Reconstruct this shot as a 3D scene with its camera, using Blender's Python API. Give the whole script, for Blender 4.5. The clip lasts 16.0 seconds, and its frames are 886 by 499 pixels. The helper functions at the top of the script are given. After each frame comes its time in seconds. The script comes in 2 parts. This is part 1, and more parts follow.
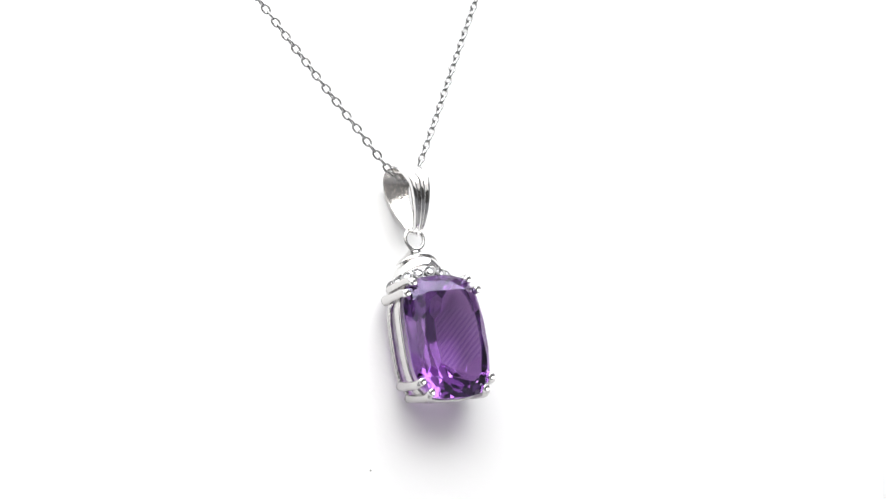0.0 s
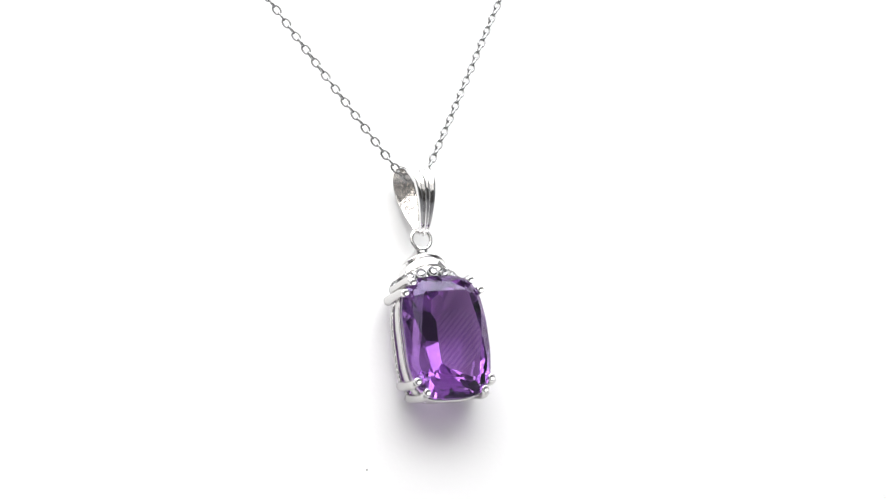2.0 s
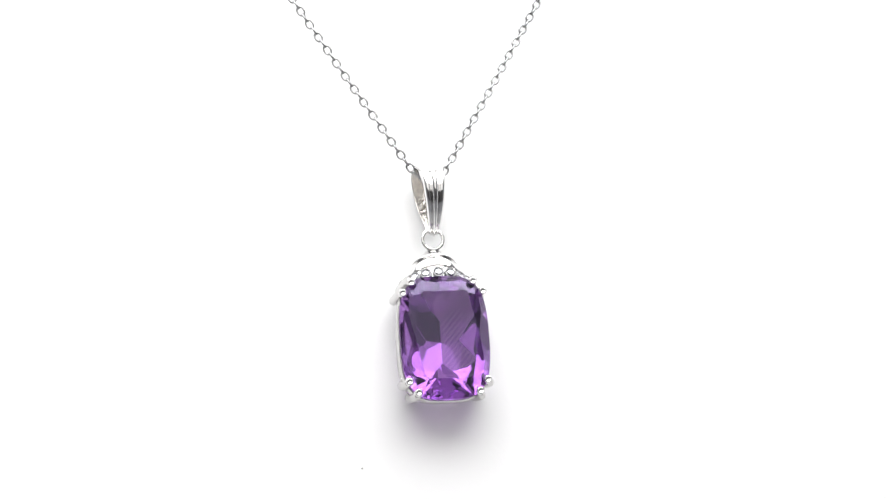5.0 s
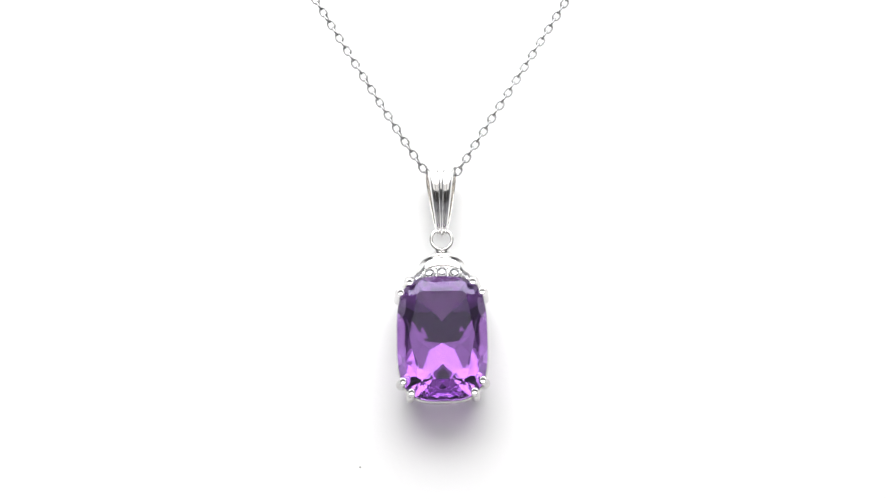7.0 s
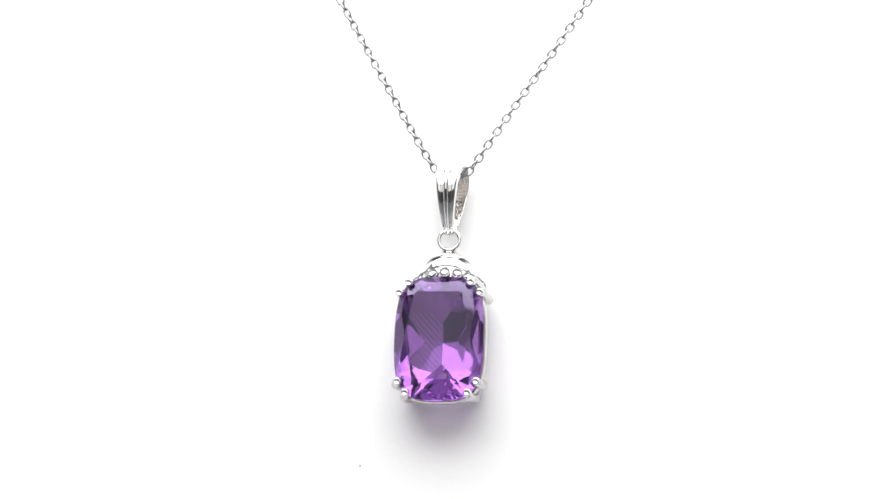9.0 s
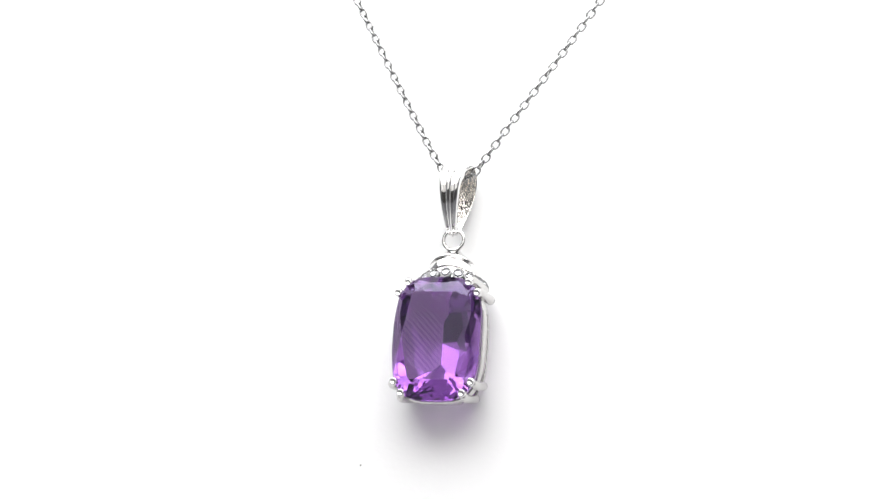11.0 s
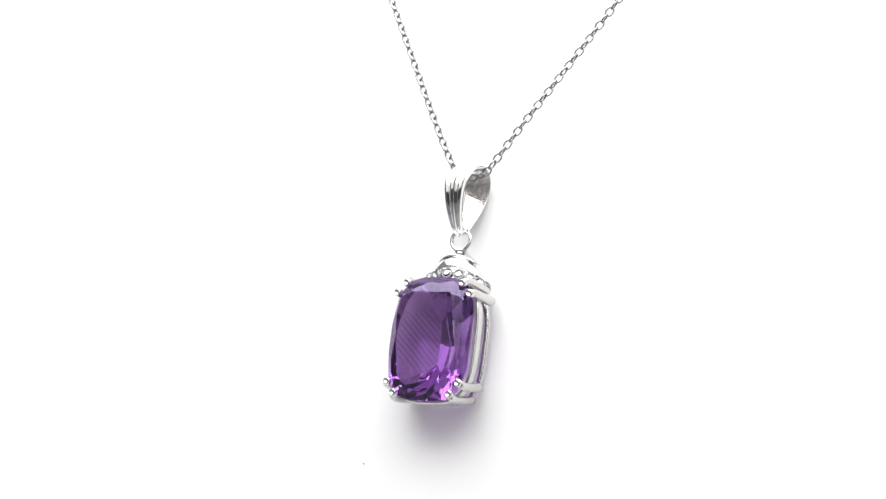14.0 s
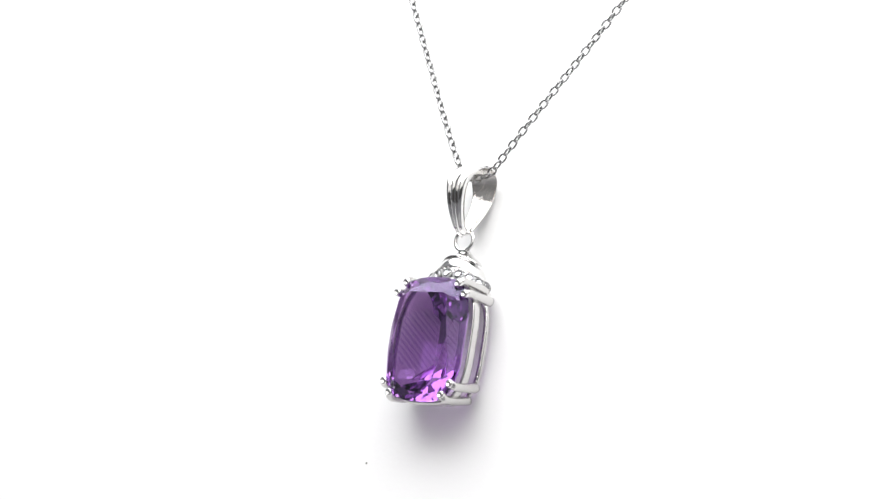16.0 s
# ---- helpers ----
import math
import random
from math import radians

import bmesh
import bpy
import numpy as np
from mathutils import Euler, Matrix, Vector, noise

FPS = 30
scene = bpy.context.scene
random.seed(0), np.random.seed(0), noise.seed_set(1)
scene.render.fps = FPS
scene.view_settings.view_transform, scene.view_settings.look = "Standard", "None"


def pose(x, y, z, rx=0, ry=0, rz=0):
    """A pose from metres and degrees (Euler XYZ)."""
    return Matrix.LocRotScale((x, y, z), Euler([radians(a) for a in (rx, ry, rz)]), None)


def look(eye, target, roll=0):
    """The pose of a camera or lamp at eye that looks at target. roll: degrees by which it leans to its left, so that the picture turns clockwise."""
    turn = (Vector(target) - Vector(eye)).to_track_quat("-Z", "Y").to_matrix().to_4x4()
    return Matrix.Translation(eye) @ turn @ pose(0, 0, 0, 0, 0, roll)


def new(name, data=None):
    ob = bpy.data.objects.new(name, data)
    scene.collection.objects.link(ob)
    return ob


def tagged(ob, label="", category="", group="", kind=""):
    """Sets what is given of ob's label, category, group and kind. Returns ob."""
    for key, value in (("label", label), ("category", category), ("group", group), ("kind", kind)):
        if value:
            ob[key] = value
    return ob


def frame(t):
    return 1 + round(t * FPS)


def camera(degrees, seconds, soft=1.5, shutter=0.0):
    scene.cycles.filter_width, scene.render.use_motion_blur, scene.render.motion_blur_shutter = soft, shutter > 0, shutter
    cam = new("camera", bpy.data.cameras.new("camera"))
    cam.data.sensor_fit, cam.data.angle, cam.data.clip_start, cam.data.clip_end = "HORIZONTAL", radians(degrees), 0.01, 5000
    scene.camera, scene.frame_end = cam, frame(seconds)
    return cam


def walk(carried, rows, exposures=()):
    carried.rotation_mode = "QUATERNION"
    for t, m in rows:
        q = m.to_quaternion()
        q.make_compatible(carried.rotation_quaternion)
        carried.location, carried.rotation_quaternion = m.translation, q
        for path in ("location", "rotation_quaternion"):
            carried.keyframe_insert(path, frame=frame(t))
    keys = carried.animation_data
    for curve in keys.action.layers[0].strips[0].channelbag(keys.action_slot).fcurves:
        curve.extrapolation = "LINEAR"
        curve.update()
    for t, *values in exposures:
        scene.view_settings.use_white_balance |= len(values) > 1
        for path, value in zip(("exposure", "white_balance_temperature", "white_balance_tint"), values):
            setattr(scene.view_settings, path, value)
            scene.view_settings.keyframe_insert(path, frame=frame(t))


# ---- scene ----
# A still camera looks at a pendant necklace that hangs on a white board, which turns on a turntable in an added, unseen
# lit box.
LIFT = 0.052                      # height of the turntable's centre mark below the lens line
cam = camera(20.0, 16.0, soft=1.4)
EYE = pose(0.00337, -0.29061, 0.01259 + LIFT, 90 - 2.48, 0, 0)
walk(cam, [(0.0, EYE), (16.0, EYE)])

# ---- light ----
world = bpy.data.worlds.new("world")
scene.world = world
world.use_nodes = True
world.node_tree.nodes["Background"].inputs[0].default_value = (0.62, 0.62, 0.62, 1)
world.node_tree.nodes["Background"].inputs[1].default_value = 0.05
scene.view_settings.exposure = 0.0


def area_lamp(name, m, sx, sy, power, colour=(1, 1, 1)):
    data = bpy.data.lights.new(name, "AREA")
    data.shape, data.size, data.size_y, data.energy, data.color = "RECTANGLE", sx, sy, power, colour
    ob = new(name, data)
    ob.matrix_world = m
    return ob


# soft lamps: one over the board, one before and above it, and a weak unseen fill, added over the camera
LID = 0.52
area_lamp("lamp_top", pose(0.0, 0.0, LID - 0.012), 0.86, 0.58, 9.0, (0.985, 0.99, 1.0))
area_lamp("lamp_front_top", look((0.0, -0.33, LID - 0.03), (0, 0.0, 0.05)), 0.76, 0.20, 2.0, (1.0, 0.985, 0.96))
area_lamp("added_front_fill", look((0.0, -0.52, 0.36), (0, 0.0, 0.05)), 0.9, 0.30, 1.0, (1.0, 0.985, 0.97))


# ---- materials ----
def material(name, rough=0.5, metal=0.0, colour=(0.8, 0.8, 0.8), mix=None, scale=300.0, bump=0.0, bump_scale=900.0, rough_var=0.0):
    """A Principled material with two scales of noise in colour, roughness and relief."""
    m = bpy.data.materials.new(name)
    m.use_nodes = True
    nt = m.node_tree
    b = nt.nodes["Principled BSDF"]
    b.inputs["Roughness"].default_value, b.inputs["Metallic"].default_value = rough, metal
    b.inputs["Base Color"].default_value = (*colour, 1)
    co = nt.nodes.new("ShaderNodeTexCoord")

    def noise_at(sc, detail=4.0):
        n = nt.nodes.new("ShaderNodeTexNoise")
        n.inputs["Scale"].default_value, n.inputs["Detail"].default_value = sc, detail
        nt.links.new(co.outputs["Object"], n.inputs["Vector"])
        return n

    if mix:
        r = nt.nodes.new("ShaderNodeMix")
        r.data_type = "RGBA"
        r.inputs[6].default_value, r.inputs[7].default_value = (*colour, 1), (*mix, 1)
        nt.links.new(noise_at(scale).outputs["Fac"], r.inputs[0])
        nt.links.new(r.outputs[2], b.inputs["Base Color"])
    if rough_var:
        mr = nt.nodes.new("ShaderNodeMapRange")
        mr.inputs[3].default_value, mr.inputs[4].default_value = rough - rough_var, rough + rough_var
        nt.links.new(noise_at(scale * 2.5).outputs["Fac"], mr.inputs[0])
        nt.links.new(mr.outputs[0], b.inputs["Roughness"])
    if bump:
        bp = nt.nodes.new("ShaderNodeBump")
        bp.inputs["Strength"].default_value, bp.inputs["Distance"].default_value = bump, 0.0001
        nt.links.new(noise_at(bump_scale, 6.0).outputs["Fac"], bp.inputs["Height"])
        nt.links.new(bp.outputs[0], b.inputs["Normal"])
    return m


def gem_material(name, colour, ior, gloss=0.03):
    """A cut stone: coloured glass under a thin gloss, tinted blue as cool reflected light."""
    m = bpy.data.materials.new(name)
    m.use_nodes = True
    nt = m.node_tree
    glass, cool_gloss, mix = nt.nodes.new("ShaderNodeBsdfGlass"), nt.nodes.new("ShaderNodeBsdfGlossy"), nt.nodes.new("ShaderNodeMixShader")
    glass.inputs["Color"].default_value = (*colour, 1)
    glass.inputs["IOR"].default_value, glass.inputs["Roughness"].default_value = ior, 0.0
    cool_gloss.inputs["Color"].default_value, cool_gloss.inputs["Roughness"].default_value = (0.70, 0.82, 1.0, 1), 0.03
    mix.inputs[0].default_value = gloss
    nt.links.new(glass.outputs[0], mix.inputs[1])
    nt.links.new(cool_gloss.outputs[0], mix.inputs[2])
    nt.links.new(mix.outputs[0], nt.nodes["Material Output"].inputs[0])
    return m


SILVER = material("polished_silver", 0.065, 1.0, (0.82, 0.815, 0.81), (0.72, 0.71, 0.70), 600, 0.05, 2500, 0.03)
SATIN = material("inner_silver", 0.14, 1.0, (0.88, 0.85, 0.81), (0.72, 0.69, 0.65), 900, 1.0, 2200, 0.08)
BRUSHED = material("satin_silver", 0.22, 1.0, (0.68, 0.67, 0.66), (0.58, 0.57, 0.56), 700, 0.15, 2500, 0.06)
SEAT = material("shaded_silver_seat", 0.35, 1.0, (0.30, 0.30, 0.30), (0.18, 0.18, 0.18), 900, 0.4, 2500, 0.08)
AMETHYST = gem_material("amethyst", (0.705, 0.53, 0.785), 1.545)
DULL = material("chain_silver", 0.2, 1.0, (0.40, 0.40, 0.40), (0.26, 0.26, 0.26), 900, 0.1, 3000, 0.08)
LINED = gem_material("amethyst_growth_lines", (0.705, 0.53, 0.785), 1.545)


def add_growth_lines(m):
    """Fine parallel twinning lines, slanting away from the stone's long axis on both sides."""
    nt = m.node_tree
    co, sep = nt.nodes.new("ShaderNodeTexCoord"), nt.nodes.new("ShaderNodeSeparateXYZ")
    nt.links.new(co.outputs["Object"], sep.inputs[0])
    ab, mu, ad = (nt.nodes.new("ShaderNodeMath") for _ in range(3))
    ab.operation, mu.operation, ad.operation = "ABSOLUTE", "MULTIPLY", "ADD"
    mu.inputs[1].default_value = -0.9
    nt.links.new(sep.outputs[0], ab.inputs[0])
    nt.links.new(sep.outputs[1], mu.inputs[0])
    nt.links.new(ab.outputs[0], ad.inputs[0])
    nt.links.new(mu.outputs[0], ad.inputs[1])
    com, wave, mix = nt.nodes.new("ShaderNodeCombineXYZ"), nt.nodes.new("ShaderNodeTexWave"), nt.nodes.new("ShaderNodeMix")
    nt.links.new(ad.outputs[0], com.inputs[0])
    nt.links.new(com.outputs[0], wave.inputs["Vector"])
    wave.inputs["Scale"].default_value, wave.inputs["Distortion"].default_value = 480.0, 0.0
    mix.data_type = "RGBA"
    mix.inputs[6].default_value, mix.inputs[7].default_value = (0.615, 0.47, 0.725, 1), (0.765, 0.615, 0.845, 1)
    nt.links.new(wave.outputs["Fac"], mix.inputs[0])
    nt.links.new(mix.outputs[2], nt.nodes["Glass BSDF"].inputs["Color"])


add_growth_lines(LINED)
CLEAR = gem_material("clear_stone", (0.86, 0.86, 0.88), 2.2, 0.0)
CARD = material("white_card", 0.75, 0.0, (0.86, 0.86, 0.86), (0.83, 0.83, 0.83), 60, 0.15, 1500)
LINING = material("grey_box_lining", 0.7, 0.0, (0.14, 0.14, 0.145), (0.115, 0.115, 0.12), 12, 0.1, 300)
GREY = material("grey_wall", 0.8, 0.0, (0.10, 0.10, 0.11), (0.07, 0.07, 0.075), 4, 0.1, 60)
FRONT_DARK = material("unseen_front_dark", 0.9, 0.0, (0.07, 0.068, 0.066), (0.05, 0.048, 0.047), 40, 0.2, 900)
PLASTIC = material("dark_grey_plastic", 0.5, 0.0, (0.16, 0.16, 0.165), (0.13, 0.13, 0.135), 40, 0.1, 800)
DUST = material("dust", 0.9, 0.0, (0.25, 0.24, 0.22), (0.15, 0.15, 0.14), 3000)

MM = 0.001


# ---- mesh helpers ----
def mesh_of(name, bm, mat, smooth=True):
    bmesh.ops.recalc_face_normals(bm, faces=bm.faces)
    me = bpy.data.meshes.new(name)
    bm.to_mesh(me)
    bm.free()
    me.materials.append(mat)
    if smooth:
        me.shade_smooth()
    return me


def part(name, bm, mat, parent, label="", smooth=True):
    """Links a bmesh as one mesh object under a thing or a part."""
    ob = new(name, mesh_of(name, bm, mat, smooth))
    ob.parent = parent
    return tagged(ob, label)


def box(bm, x0, x1, y0, y1, z0, z1, bevel=0.0):
    m = pose((x0 + x1) / 2, (y0 + y1) / 2, (z0 + z1) / 2) @ Matrix.Diagonal((x1 - x0, y1 - y0, z1 - z0, 1))
    g = bmesh.ops.create_cube(bm, size=1, matrix=m)
    if bevel:
        edges = {e for v in g["verts"] for e in v.link_edges}
        bmesh.ops.bevel(bm, geom=list(edges), offset=bevel, segments=3, affect="EDGES", profile=0.5)
    return bm


def sweep(bm, pts, radii, seg=10, closed=False, flat=None, caps=True):
    """A tube along pts; radii a number or one a point; flat (a, b, up) gives an oval section with its first axis along up."""
    pts = [Vector(p) for p in pts]
    n = len(pts)
    rad = radii if isinstance(radii, (list, tuple)) else [radii] * n
    rings = []
    side = None
    for i, p in enumerate(pts):
        a = pts[(i - 1) % n] if closed or i else p
        b = pts[(i + 1) % n] if closed or i < n - 1 else p
        d = (b - a).normalized()
        if flat:
            side = (Vector(flat[2]) - d * d.dot(Vector(flat[2]))).normalized()
        elif side is None:
            side = d.orthogonal().normalized()
        else:
            side = (side - d * d.dot(side)).normalized()
        other = d.cross(side)
        fa, fb = (flat[0], flat[1]) if flat else (1, 1)
        rings.append([bm.verts.new(p + side * (math.cos(2 * math.pi * k / seg) * rad[i] * fa) + other * (math.sin(2 * math.pi * k / seg) * rad[i] * fb))
                      for k in range(seg)])
    for i in range(n if closed else n - 1):
        r, q = rings[i], rings[(i + 1) % n]
        for k in range(seg):
            bm.faces.new((r[k], r[(k + 1) % seg], q[(k + 1) % seg], q[k]))
    if not closed and caps:
        bm.faces.new(rings[0])
        bm.faces.new(rings[-1])
    return bm


def ball(bm, p, r, u=12, v=8, squash=1.0):
    bmesh.ops.create_uvsphere(bm, u_segments=u, v_segments=v, radius=r, matrix=Matrix.Translation(p) @ Matrix.Diagonal((1, 1, squash, 1)))
    return bm


def join(bm, other):
    """Adds the faces of a second bmesh to the first."""
    twin = {v: bm.verts.new(v.co) for v in other.verts}
    for f in other.faces:
        bm.faces.new([twin[v] for v in f.verts])
    other.free()


def smooth_path(ctrl, n):
    """A Catmull-Rom curve through the control points, n pieces for each span."""
    c = [Vector(p) for p in ctrl]
    c = [c[0] * 2 - c[1]] + c + [c[-1] * 2 - c[-2]]
    out = []
    for i in range(1, len(c) - 2):
        for k in range(n):
            t = k / n
            p0, p1, p2, p3 = c[i - 1:i + 3]
            out.append(0.5 * (2 * p1 + (p2 - p0) * t + (2 * p0 - 5 * p1 + 4 * p2 - p3) * t * t + (3 * p1 - p0 - 3 * p2 + p3) * t ** 3))
    out.append(c[-2])
    return out


# ---- the turning group's own space: x across, y up along the pendant, z out of its face, in metres ----
HANG = pose(3.23 * MM, -2.58 * MM, -9.91 * MM + LIFT) @ pose(0, 0, 0, 90 - 17.27) @ pose(0, 0, 0, 0, 0, 0.65) @ pose(0, 0, 0, 0, -1.26, 0)
# seconds and degrees turned; the table is pushed round by hand, so its pace varies a little
SPIN = ((0.0, 30.9), (2.0, 23.8), (4.0, 16.0), (6.5, 3.6), (9.0, -8.6), (11.5, -16.4), (12.0, -19.2),
        (12.5, -21.3), (14.5, -28.9), (16.0, -34.0))


def turn(t):
    """Turn of the table at t seconds: a smooth curve through SPIN."""
    n = len(SPIN)
    i = max(k for k in range(n - 1) if SPIN[k][0] <= t + 1e-9)

    def pace(k):
        p, q = SPIN[max(k - 1, 0)], SPIN[min(k + 1, n - 1)]
        return (q[1] - p[1]) / (q[0] - p[0])

    (t0, a0), (t1, a1) = SPIN[i], SPIN[i + 1]
    h = t1 - t0
    s = (t - t0) / h
    a = (a0 * (1 + 2 * s) * (1 - s) ** 2 + h * pace(i) * s * (1 - s) ** 2
         + a1 * s * s * (3 - 2 * s) + h * pace(i + 1) * s * s * (s - 1))
    return Matrix.Rotation(radians(a), 4, "Z")


# ---- setting of the place: unseen closed box, added to shape bounce and reflections ----
def slab(name, x0, x1, y0, y1, z0, z1, mat, label, category):
    ob = new(name, mesh_of(name, box(bmesh.new(), x0, x1, y0, y1, z0, z1, 0.001), mat, False))
    return tagged(ob, label, category, kind="structure")


BW, BB, BF = 0.45, 0.32, -0.62     # half width, back and front of the box
slab("floor", -BW - 0.006, BW + 0.006, BF, BB + 0.006, -0.018, -0.012, GREY, "unseen dark grey matte floor added to close the light box", "floor")
slab("wall_west", -BW - 0.006, -BW, BF, BB, -0.012, LID, LINING, "unseen grey matte side wall added to shape reflections", "wall")
slab("wall_east", BW, BW + 0.006, BF, BB, -0.012, LID, LINING, "unseen grey matte side wall added to shape reflections", "wall")
slab("wall_north", -BW - 0.006, BW + 0.006, BB, BB + 0.006, -0.012, LID, LINING, "unseen grey matte back wall added to close the light box", "wall")
slab("ceiling", -BW - 0.006, BW + 0.006, BF, BB + 0.006, LID, LID + 0.006, LINING, "unseen grey lid added to close the light box", "ceiling")
# unseen front side, added dark so that silver and stone reflect dark
slab("wall_south", -BW - 0.006, BW + 0.006, BF - 0.006, BF, -0.012, LID, FRONT_DARK, "unseen black front wall added for dark reflections", "wall")


# ---- display board ----
def board_depth(v):
    """z of the board's front in the pendant's space, in mm."""
    return -6.7 - 0.046 * v


def build_board():
    thing = tagged(new("display_board"), "plain white leaning jewellery display board on a turntable", "display board")
    lo, hi, half = -38.0, 64.0, 105.0
    bm = bmesh.new()
    box(bm, -half * MM, half * MM, lo * MM, hi * MM, -4 * MM, 0, 1.2 * MM)
    slope = math.atan(0.046)
    bmesh.ops.transform(bm, matrix=pose(0, 0, board_depth(0) * MM) @ Matrix.Rotation(-slope, 4, "X"), verts=bm.verts)
    part("panel", bm, CARD, thing, "matte white card panel")
    return thing


# ---- pendant ----
def outline(n, a=5.2, b=7.3, p=3.3):
    """The stone's cushion outline in mm."""
    out = []
    for k in range(n):
        t = 2 * math.pi * (k + 0.5) / n
        c, s = math.cos(t), math.sin(t)
        out.append((a * math.copysign(abs(c) ** (2 / p), c), b * math.copysign(abs(s) ** (2 / p), s)))
    return out


# pavilion facets: azimuth, then share of the outline and depth at the upper and the lower rim
PAVILION = ((8, 0.6, 2.95, 0.0, 5.9), (90, 0.6, 3.85, 0.3, 5.9), (45, 0.6, 3.5, 0.25, 5.9),
            (20, 0.75, 2.2, 0.4, 4.3), (33, 0.75, 2.6, 0.4, 4.95), (62, 0.75, 2.7, 0.4, 5.15),
            (0, 1.0, 0.7, 0.55, 3.2), (14, 1.0, 0.72, 0.58, 3.15), (27, 1.0, 0.8, 0.58, 3.4), (50, 1.0, 0.85, 0.58, 3.9), (72, 1.0, 0.85, 0.6, 3.75), (86, 1.0, 0.85, 0.6, 3.9))


def build_stone(parent):
    """The stone is cut as a real one: a cushion prism, trimmed by one plane for each facet."""
    shape = outline(48)
    bm = bmesh.new()
    low = [bm.verts.new(Vector((x, y, -7.0)) * MM) for x, y in shape]
    top = [bm.verts.new(Vector((x, y, 1.05)) * MM) for x, y in shape]
    bm.faces.new(low)
    bm.faces.new(top)
    for k in range(len(shape)):
        q = (k + 1) % len(shape)
        bm.faces.new((low[k], low[q], top[q], top[k]))
    bmesh.ops.recalc_face_normals(bm, faces=bm.faces)
    cuts = []

    def reach(az):
        return max(x * math.cos(radians(az)) + y * math.sin(radians(az)) for x, y in shape)

    def cut(az, slope, x, y, z, sign):
        """One facet plane through (x, y, z), and its mirror images in the stone's two axes."""
        sn, cs = math.sin(radians(slope)), math.cos(radians(slope))
        seen = set()
        for sx in (1, -1):
            for sy in (1, -1):
                d = (sx * round(math.cos(radians(az)), 6) + 0.0, sy * round(math.sin(radians(az)), 6) + 0.0)
                if d not in seen:
                    seen.add(d)
                    nrm = Vector((sn * d[0], sn * d[1], sign * cs))
                    cuts.append((nrm, sn * (x * math.cos(radians(az)) + y * math.sin(radians(az))) + cs * sign * z))

    def rim_cut(az, slope, z, sign):
        r = reach(az)
        cut(az, slope, r * math.cos(radians(az)), r * math.sin(radians(az)), z, sign)

    # crown: kites at the sides and corners, stars along the table's edges, halves down to the girdle
    tx, ty, tm, tz = 2.75, 5.15, 3.75, 1.05
    for az, x, y in ((0, tm, 0), (48, 3.2, 4.5), (76, tx, ty)):
        run = reach(az) - x * math.cos(radians(az)) - y * math.sin(radians(az))
        cut(az, math.degrees(math.atan2(tz + 0.42, run)), x, y, tz, 1)
    cut(90, 25, 0, ty, tz, 1)
    cut(math.degrees(math.atan2(tm - tx, ty)), 27, tx, ty, tz, 1)
    for az, slope in ((8, 51), (27, 50), (40, 49), (62, 49), (70, 48), (84, 47)):
        rim_cut(az, slope, -0.58, 1)
    # pavilion: halves below the girdle, kites down to the keel, and keel facets
    for az, f1, h1, f2, h2 in PAVILION:
        run = (f1 - f2) * reach(az)
        r = f1 * reach(az)
        cut(az, math.degrees(math.atan2(h2 - h1, run)), r * math.cos(radians(az)), r * math.sin(radians(az)), -h1, -1)
    for nrm, off in cuts:
        r = bmesh.ops.bisect_plane(bm, geom=bm.verts[:] + bm.edges[:] + bm.faces[:], plane_co=nrm * off * MM, plane_no=nrm, clear_outer=True, dist=1e-7)
        edges = [e for e in r["geom_cut"] if isinstance(e, bmesh.types.BMEdge) and e.is_boundary]
        if edges:
            bmesh.ops.holes_fill(bm, edges=edges)
    bmesh.ops.remove_doubles(bm, verts=bm.verts, dist=2e-6)
    stone = part("gemstone", bm, AMETHYST, parent, "purple faceted cushion-cut amethyst", smooth=False)
    stone.data.materials.append(LINED)
    for p in stone.data.polygons:
        if p.normal.z < -0.68 and abs(p.normal.y) < 0.105 and abs(p.normal.x) > 0.3:
            p.material_index = 1
    return stone


def build_prongs(parent):
    for sx in (-1, 1):
        for name, u, v, ou, ov, bu, bv in (("upper", 4.69, 5.23, 4.92, 5.42, 5.0, 5.5), ("upper", 3.61, 6.45, 3.85, 6.85, 4.2, 6.7),
                                           ("lower", 4.57, -5.23, 4.9, -5.4, 4.6, -4.6), ("lower", 3.61, -6.55, 3.8, -6.9, 3.8, -6.1)):
            bm = bmesh.new()
            ctrl = [(sx * u, v, -0.05), (sx * (u + ou * 1.2) / 2.2, (v + ov * 1.2) / 2.2, -0.22), (sx * ou, ov, -0.95), (sx * (ou * 0.6 + bu * 0.4), ov * 0.6 + bv * 0.4, -3.0), (sx * bu, bv, -4.7 if v > 0 else -5.1)]
            path = [p * MM for p in smooth_path(ctrl, 6)]
            n = len(path)
            sweep(bm, path, [(0.45 + 0.15 * i / n) * MM for i in range(n)], 10)
            tip = bmesh.new()
            ball(tip, Vector((0, 0, 0)), 0.52 * MM, 20, 22)
            for vert in tip.verts:          # a small hollow, added so that each tip reflects a dark ring
                rim = 0.80 * 0.52 * MM
                if vert.co.z > rim:
                    vert.co.z = rim - 1.6 * (vert.co.z - rim)
                vert.co += Vector((sx * u, v, 0.02)) * MM
            prong = part("prong", bm, BRUSHED, parent, "satin silver claw prong with a round tip")
            part("tip", tip, SILVER, prong, "polished round prong tip")


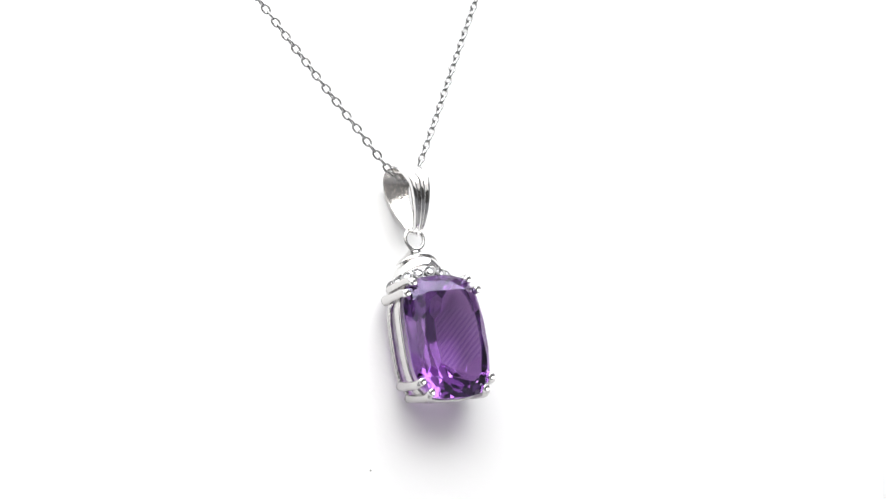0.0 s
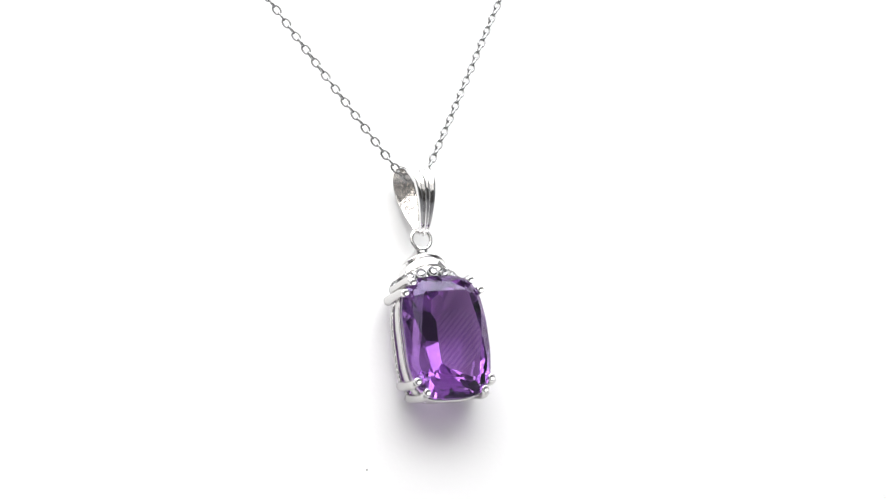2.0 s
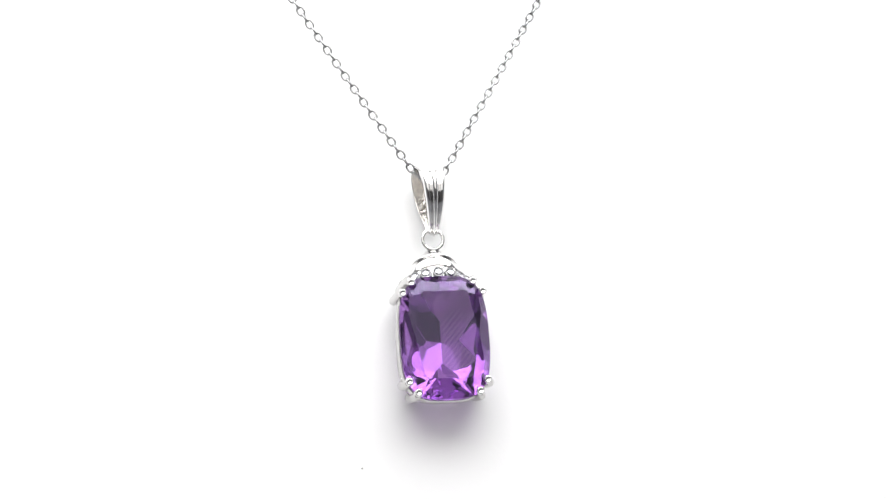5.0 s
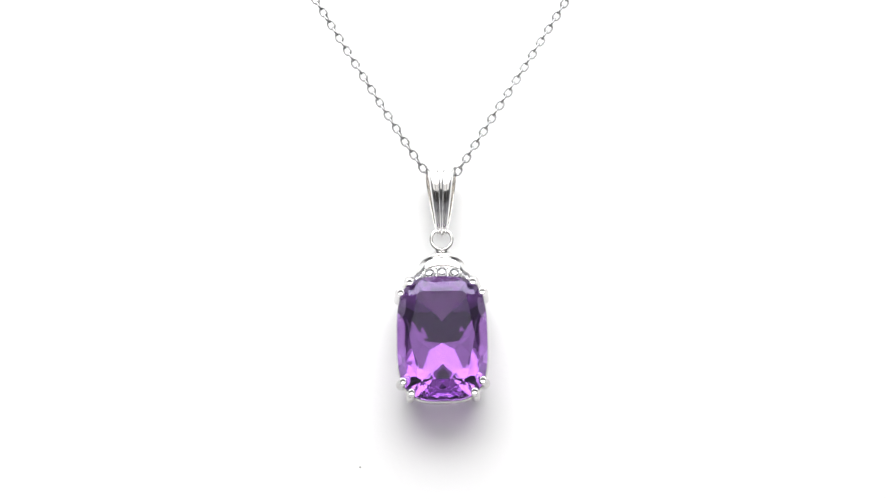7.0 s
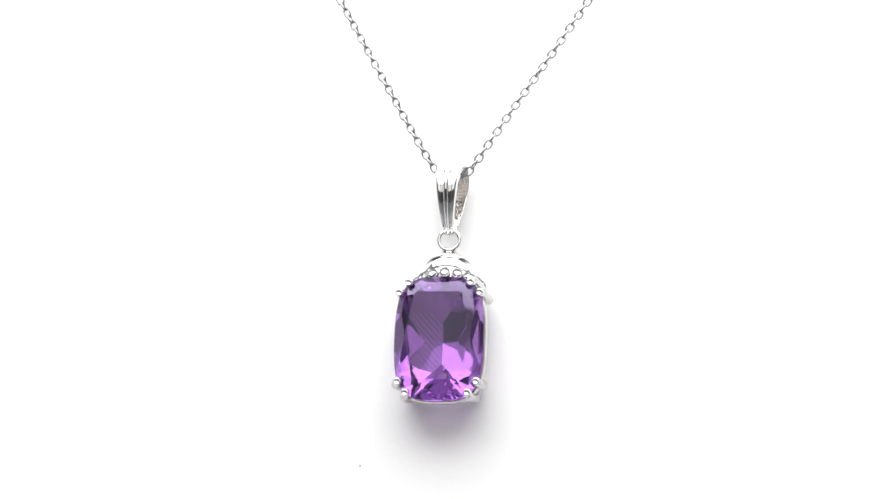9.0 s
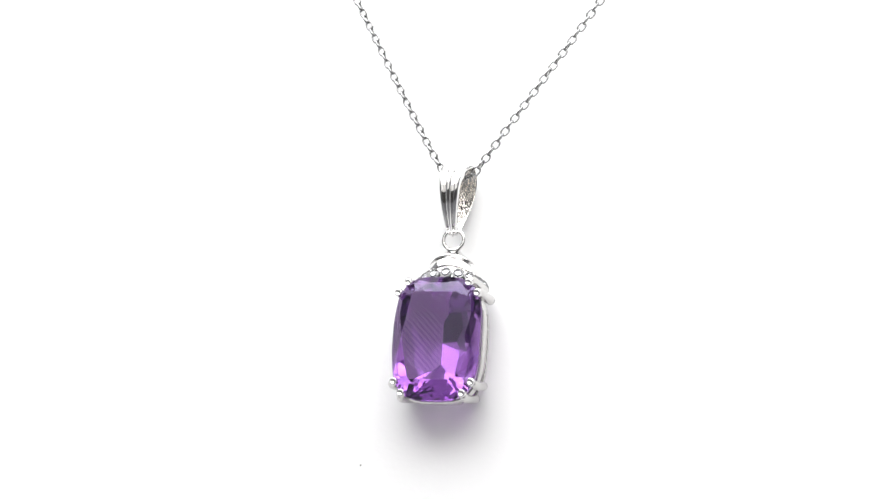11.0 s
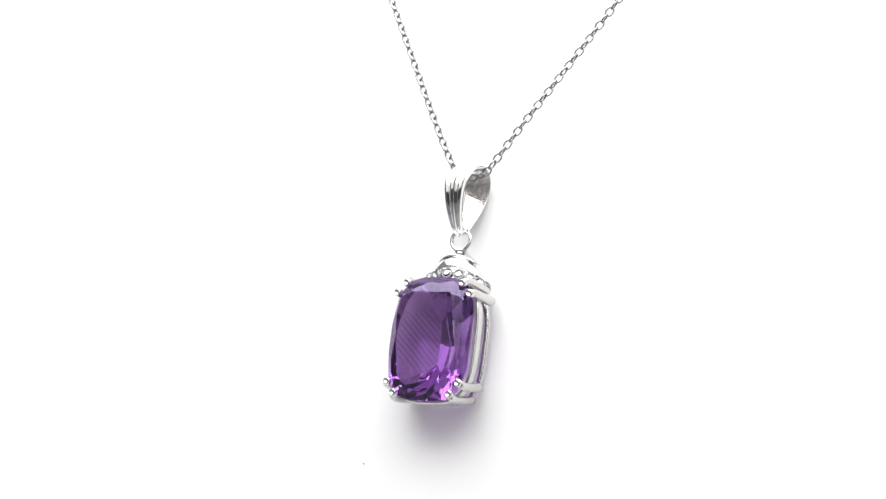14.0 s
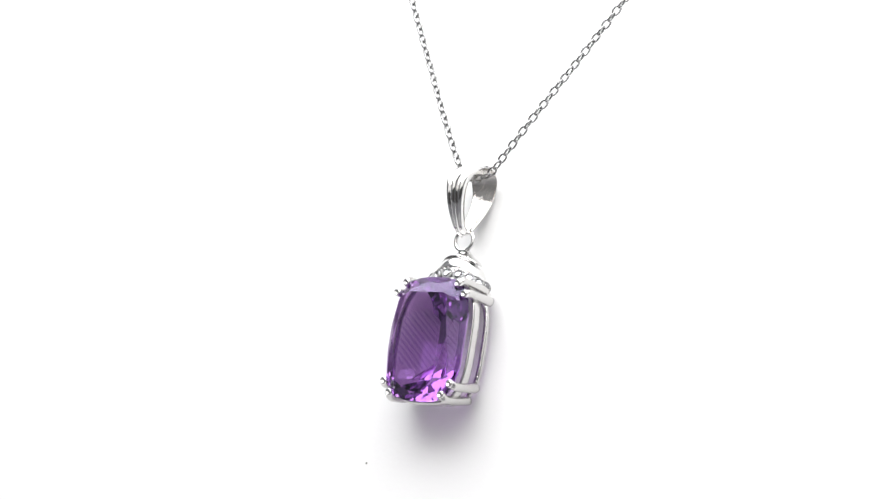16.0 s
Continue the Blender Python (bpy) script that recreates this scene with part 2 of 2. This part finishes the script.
def rail(parent, name, scale, w, ra, rb, label):
    bm = bmesh.new()
    pts = [Vector((x * scale, y * scale, w)) * MM for x, y in outline(64)]
    sweep(bm, pts, 1.0 * MM, 12, True, (ra, rb, (0, 0, 1)))
    return part(name, bm, BRUSHED, parent, label)


CAP_DEPTH = 0.62                  # the cap's depth as a share of its width


def build_cap(parent):
    """The stepped half-bell over the stone, with its row of small clear stones."""
    prof = [(7.2, 4.3, 0.05), (7.2, 4.6, 0.05), (7.5, 4.55, 0.05), (7.7, 4.35, 0.055), (8.5, 4.08, 0.07), (8.85, 3.95, 0.08), (8.98, 3.85, 0.09), (9.0, 3.35, 0.09), (9.12, 3.35, 0.09), (9.16, 3.7, 0.09), (9.35, 3.66, 0.10),
            (9.9, 3.3, 0.115), (10.2, 3.1, 0.12), (10.26, 2.98, 0.125), (10.28, 2.2, 0.125), (10.56, 2.15, 0.125), (10.6, 2.8, 0.12), (10.74, 2.7, 0.12), (10.9, 2.3, 0.11), (11.1, 1.35, 0.08), (11.35, 0.95, 0.0),
            (11.65, 0.75, 0.0), (11.75, 0.0, 0.0)]
    bm = bmesh.new()
    n = 48
    rings = []
    for v, r, k2 in prof:
        if r == 0.0:
            rings.append([bm.verts.new(Vector((0, v, -5.0)) * MM)])
        else:
            rings.append([bm.verts.new(Vector((r * math.cos(2 * math.pi * k / n), v - k2 * (r * math.cos(2 * math.pi * k / n)) ** 2, -5.0 + (CAP_DEPTH if k < n / 2 else 0.42) * r * math.sin(2 * math.pi * k / n))) * MM) for k in range(n)])
    for a, b in zip(rings, rings[1:]):
        for k in range(n):
            if len(b) == 1:
                bm.faces.new((a[k], a[(k + 1) % n], b[0]))
            else:
                bm.faces.new((a[k], a[(k + 1) % n], b[(k + 1) % n], b[k]))
    bm.faces.new(rings[0])
    cap = part("cap", bm, SILVER, parent, "polished silver stepped cap above the stone", smooth=False)
    cap.location.x = 0.1 * MM
    for p in cap.data.polygons:
        p.use_smooth = abs(p.normal.y) < 0.9
    # accent stones, and beads between them
    stone = None
    for i in range(9):
        a = radians(90 + (i - 4) * 19.5)
        r, v = 4.26, 8.2
        u = r * math.cos(a)
        c = Vector((u, v - 0.06 * u * u, -5.0 + CAP_DEPTH * r * math.sin(a)))
        nrm = Vector((math.cos(a), 0.42, math.sin(a) * 1.3)).normalized()
        if stone is None:
            bm = bmesh.new()
            for k in range(8):
                t = 2 * math.pi * k / 8
                for rr, z in ((0.32, 0.20), (0.56, 0.02), (0.56, -0.04)):
                    bm.verts.new(Vector((rr * math.cos(t + (0.39 if rr > 0.5 else 0)), rr * math.sin(t + (0.39 if rr > 0.5 else 0)), z)) * MM)
            bm.verts.new(Vector((0, 0, -0.34)) * MM)
            bmesh.ops.convex_hull(bm, input=bm.verts)
            stone = mesh_of("accent_stone", bm, CLEAR, False)
        ob = tagged(new("accent_stone", stone), "tiny clear faceted accent stone")
        ob.parent = cap
        ob.matrix_basis = Matrix.Translation((c + nrm * 0.12) * MM) @ nrm.to_track_quat("Z", "Y").to_matrix().to_4x4()
        # a ring of darkened silver puts the shade around each stone into its colour
        bm = bmesh.new()
        sweep(bm, [Vector((0.60 * math.cos(2 * math.pi * k / 16), 0.60 * math.sin(2 * math.pi * k / 16), -0.02)) * MM for k in range(16)], 0.12 * MM, 6, True)
        seat = part("seat", bm, SEAT, cap, "seat ring around the stone, coloured dark as shade")
        seat.matrix_basis = ob.matrix_basis.copy()
        for dv in (-0.62, 0.62):
            a2 = a + radians(9.75)
            if i == 8:
                continue
            r2 = 4.36 - 0.5 * dv
            u2 = r2 * math.cos(a2)
            bm = ball(bmesh.new(), Vector((u2, v + dv - 0.06 * u2 * u2, -5.0 + CAP_DEPTH * r2 * math.sin(a2))) * MM, 0.15 * MM, 8, 6)
            part("bead", bm, SILVER, cap)
    return cap


def ring_part(parent, name, c, r, wire, label, squash=1.0):
    bm = bmesh.new()
    sweep(bm, [(Vector(c) + Vector((r * math.cos(2 * math.pi * k / 40), squash * r * math.sin(2 * math.pi * k / 40), 0))) * MM for k in range(40)], wire * MM, 10, True)
    return part(name, bm, SILVER, parent, label)


def build_bail(parent):
    """A teardrop loop of fluted strip: narrow where it holds the ring, wide over the chain."""
    ctrl = [(13.45, -4.15), (14.2, -2.95), (16.0, -1.8), (18.0, -1.25), (19.5, -1.5), (20.8, -2.6), (21.7, -4.1), (21.75, -5.6), (20.6, -6.85), (18.6, -7.2),
            (16.6, -6.5), (14.6, -5.3), (13.5, -4.65)]
    path = smooth_path([(0.16, v, w) for v, w in ctrl], 5)
    n = len(path)
    thick = 0.34
    nu = 36
    bm = bmesh.new()
    outer, inner = [], []
    for i, p in enumerate(path):
        d = (path[min(i + 1, n - 1)] - path[max(i - 1, 0)]).normalized()
        nr = Vector((0, -d.z, d.y))
        f = (p.y - 13.4) / 7.6
        half = 0.60 + (1.0 + 0.25 * min(1.0, max(0.0, i / n - 0.45) * 5)) * max(0.0, f) ** 0.85
        front = max(0.0, 1 - i / (n * 0.46))
        ro, ri = [], []
        for k in range(nu + 1):
            s = -1 + 2 * k / nu
            c = abs(s) / 0.36 if abs(s) < 0.36 else (abs(s) - 0.68) / 0.32
            flute = (0.82 if abs(s) < 0.36 else 0.5) * max(0.0, 1 - c * c) ** 0.6 * min(1.0, front * 3) * (0.5 + 0.5 * f)
            dome = -0.10 * s * s
            q = p + Vector((s * half, 0, 0))
            ro.append(bm.verts.new((q + nr * (thick / 2 + flute + dome)) * MM))
            ri.append(bm.verts.new((q - nr * (thick / 2 - dome)) * MM))
        outer.append(ro)
        inner.append(ri)
    for i in range(n - 1):
        for k in range(nu):
            bm.faces.new((outer[i][k], outer[i][k + 1], outer[i + 1][k + 1], outer[i + 1][k]))
            bm.faces.new((inner[i][k], inner[i + 1][k], inner[i + 1][k + 1], inner[i][k + 1]))
        bm.faces.new((outer[i][0], outer[i + 1][0], inner[i + 1][0], inner[i][0]))
        bm.faces.new((outer[i][nu], inner[i][nu], inner[i + 1][nu], outer[i + 1][nu]))
    for i in (0, n - 1):
        for k in range(nu):
            bm.faces.new((outer[i][k], inner[i][k], inner[i][k + 1], outer[i][k + 1]))
    bail = part("bail", bm, SILVER, parent, "polished silver fluted teardrop bail")
    bail.data.materials.append(SATIN)
    for p in bail.data.polygons:
        mid = Vector((0, 17.6, -4.6)) * MM
        if p.normal.dot(mid - Vector((0, p.center.y, p.center.z))) > 0.6 * (mid - Vector((0, p.center.y, p.center.z))).length:
            p.material_index = 1
    return bail


def build_pendant():
    thing = tagged(new("pendant"), "silver pendant with a purple cushion-cut amethyst on a chain", "pendant")
    build_stone(thing)
    build_prongs(thing)
    rail(thing, "gallery_rail", 0.985, -2.35, 0.72, 0.24, "polished silver gallery rail around the stone")
    rail(thing, "base_rail", 0.90, -5.3, 0.40, 0.34, "polished silver base rail of the setting")
    bm = bmesh.new()
    for x, y in outline(72):
        ball(bm, Vector((x * 0.945, y * 0.945, -4.88)) * MM, 0.11 * MM, 6, 4)
    part("milgrain_edge", bm, SILVER, thing, "row of tiny silver beads on the base rail")
    build_cap(thing)
    ring_part(thing, "jump_ring", (0.12, 12.75, -4.6), 1.22, 0.24, "small silver jump ring")
    build_bail(thing)
    return thing


# ---- chain ----
def build_chain():
    thing = tagged(new("necklace_chain"), "fine silver cable chain threaded through the pendant bail", "chain")
    bm = bmesh.new()
    ln, wd, wire = 0.48, 0.40, 0.135
    pts = []
    for k in range(20):
        t = 2 * math.pi * k / 20
        c, s = math.cos(t), math.sin(t)
        pts.append(Vector((math.copysign(abs(c) ** 0.9, c) * (ln + 0.1), math.copysign(abs(s) ** 0.8, s) * wd, 0)) * MM)
    sweep(bm, pts, wire * MM, 6, True)
    link = mesh_of("link", bm, DULL)
    pitch = 0.99
    ctrl = [(-26.5, 65.0, -8.4), (-11.83, 38.65, -6.0), (-4.96, 26.54, -4.75), (-1.9, 21.5, -4.5), (-1.05, 20.7, -4.7), (0.2, 20.45, -4.9), (1.45, 20.7, -5.0),
            (2.4, 21.6, -5.05), (5.93, 27.27, -5.5), (15.23, 42.51, -7.3), (28.6, 64.6, -8.6)]
    dense = smooth_path(ctrl, 40)
    mid = min(range(len(dense)), key=lambda i: abs(dense[i].x))
    for sgn in (-1, 1):
        seq = dense[mid::-1] if sgn < 0 else dense[mid:]
        yaw = radians(-28 if sgn < 0 else 16)
        base = Vector((math.sin(yaw), 0.15, math.cos(yaw))).normalized()
        want, run, i = pitch * 0.5, 0.0, 0
        for a, b in zip(seq, seq[1:]):
            step = (b - a).length
            while run + step >= want:
                p = a + (b - a) * ((want - run) / step)
                d = (b - a).normalized()
                nz = (base - d * d.dot(base)).normalized()
                ny = nz.cross(d)
                m = Matrix((d, ny, nz)).transposed().to_4x4()
                m = Matrix.Translation(p * MM) @ m @ Matrix.Rotation(radians(90 * (i % 2) + random.uniform(-9, 9)), 4, "X")
                ob = new("link", link)
                ob.parent = thing
                ob.matrix_basis = m
                want += pitch
                i += 1
            run += step
    return thing


def build_speck():
    bm = bmesh.new()
    ball(bm, (0, 0, 0), 0.11 * MM, 8, 6, 0.6)
    bmesh.ops.transform(bm, matrix=Matrix.Translation(Vector((-9.75, -13.96, board_depth(-13.96) + 0.05)) * MM), verts=bm.verts)
    ob = new("dust_speck", mesh_of("dust_speck", bm, DUST))
    return tagged(ob, "tiny grey dust speck on the white board", "dust")


def build_turntable():
    thing = tagged(new("turntable"), "round dark grey photo turntable under the display board", "turntable")
    bm = bmesh.new()
    bmesh.ops.create_cone(bm, cap_ends=True, segments=96, radius1=0.115, radius2=0.115, depth=0.010, matrix=pose(0, 0, -0.007))
    bmesh.ops.bevel(bm, geom=[e for e in bm.edges if e.calc_face_angle(0) > 1], offset=0.001, segments=2, affect="EDGES")
    part("disc", bm, PLASTIC, thing, "dark grey disc", smooth=False)
    return thing


board = build_board()
pendant = build_pendant()
chain = build_chain()
speck = build_speck()
table = build_turntable()


def motions():
    times = [0.5 * k for k in range(33)]
    for thing in (board, pendant, chain, speck):
        walk(thing, [(t, turn(t) @ HANG) for t in times])
    walk(table, [(t, turn(t)) for t in times])


motions()
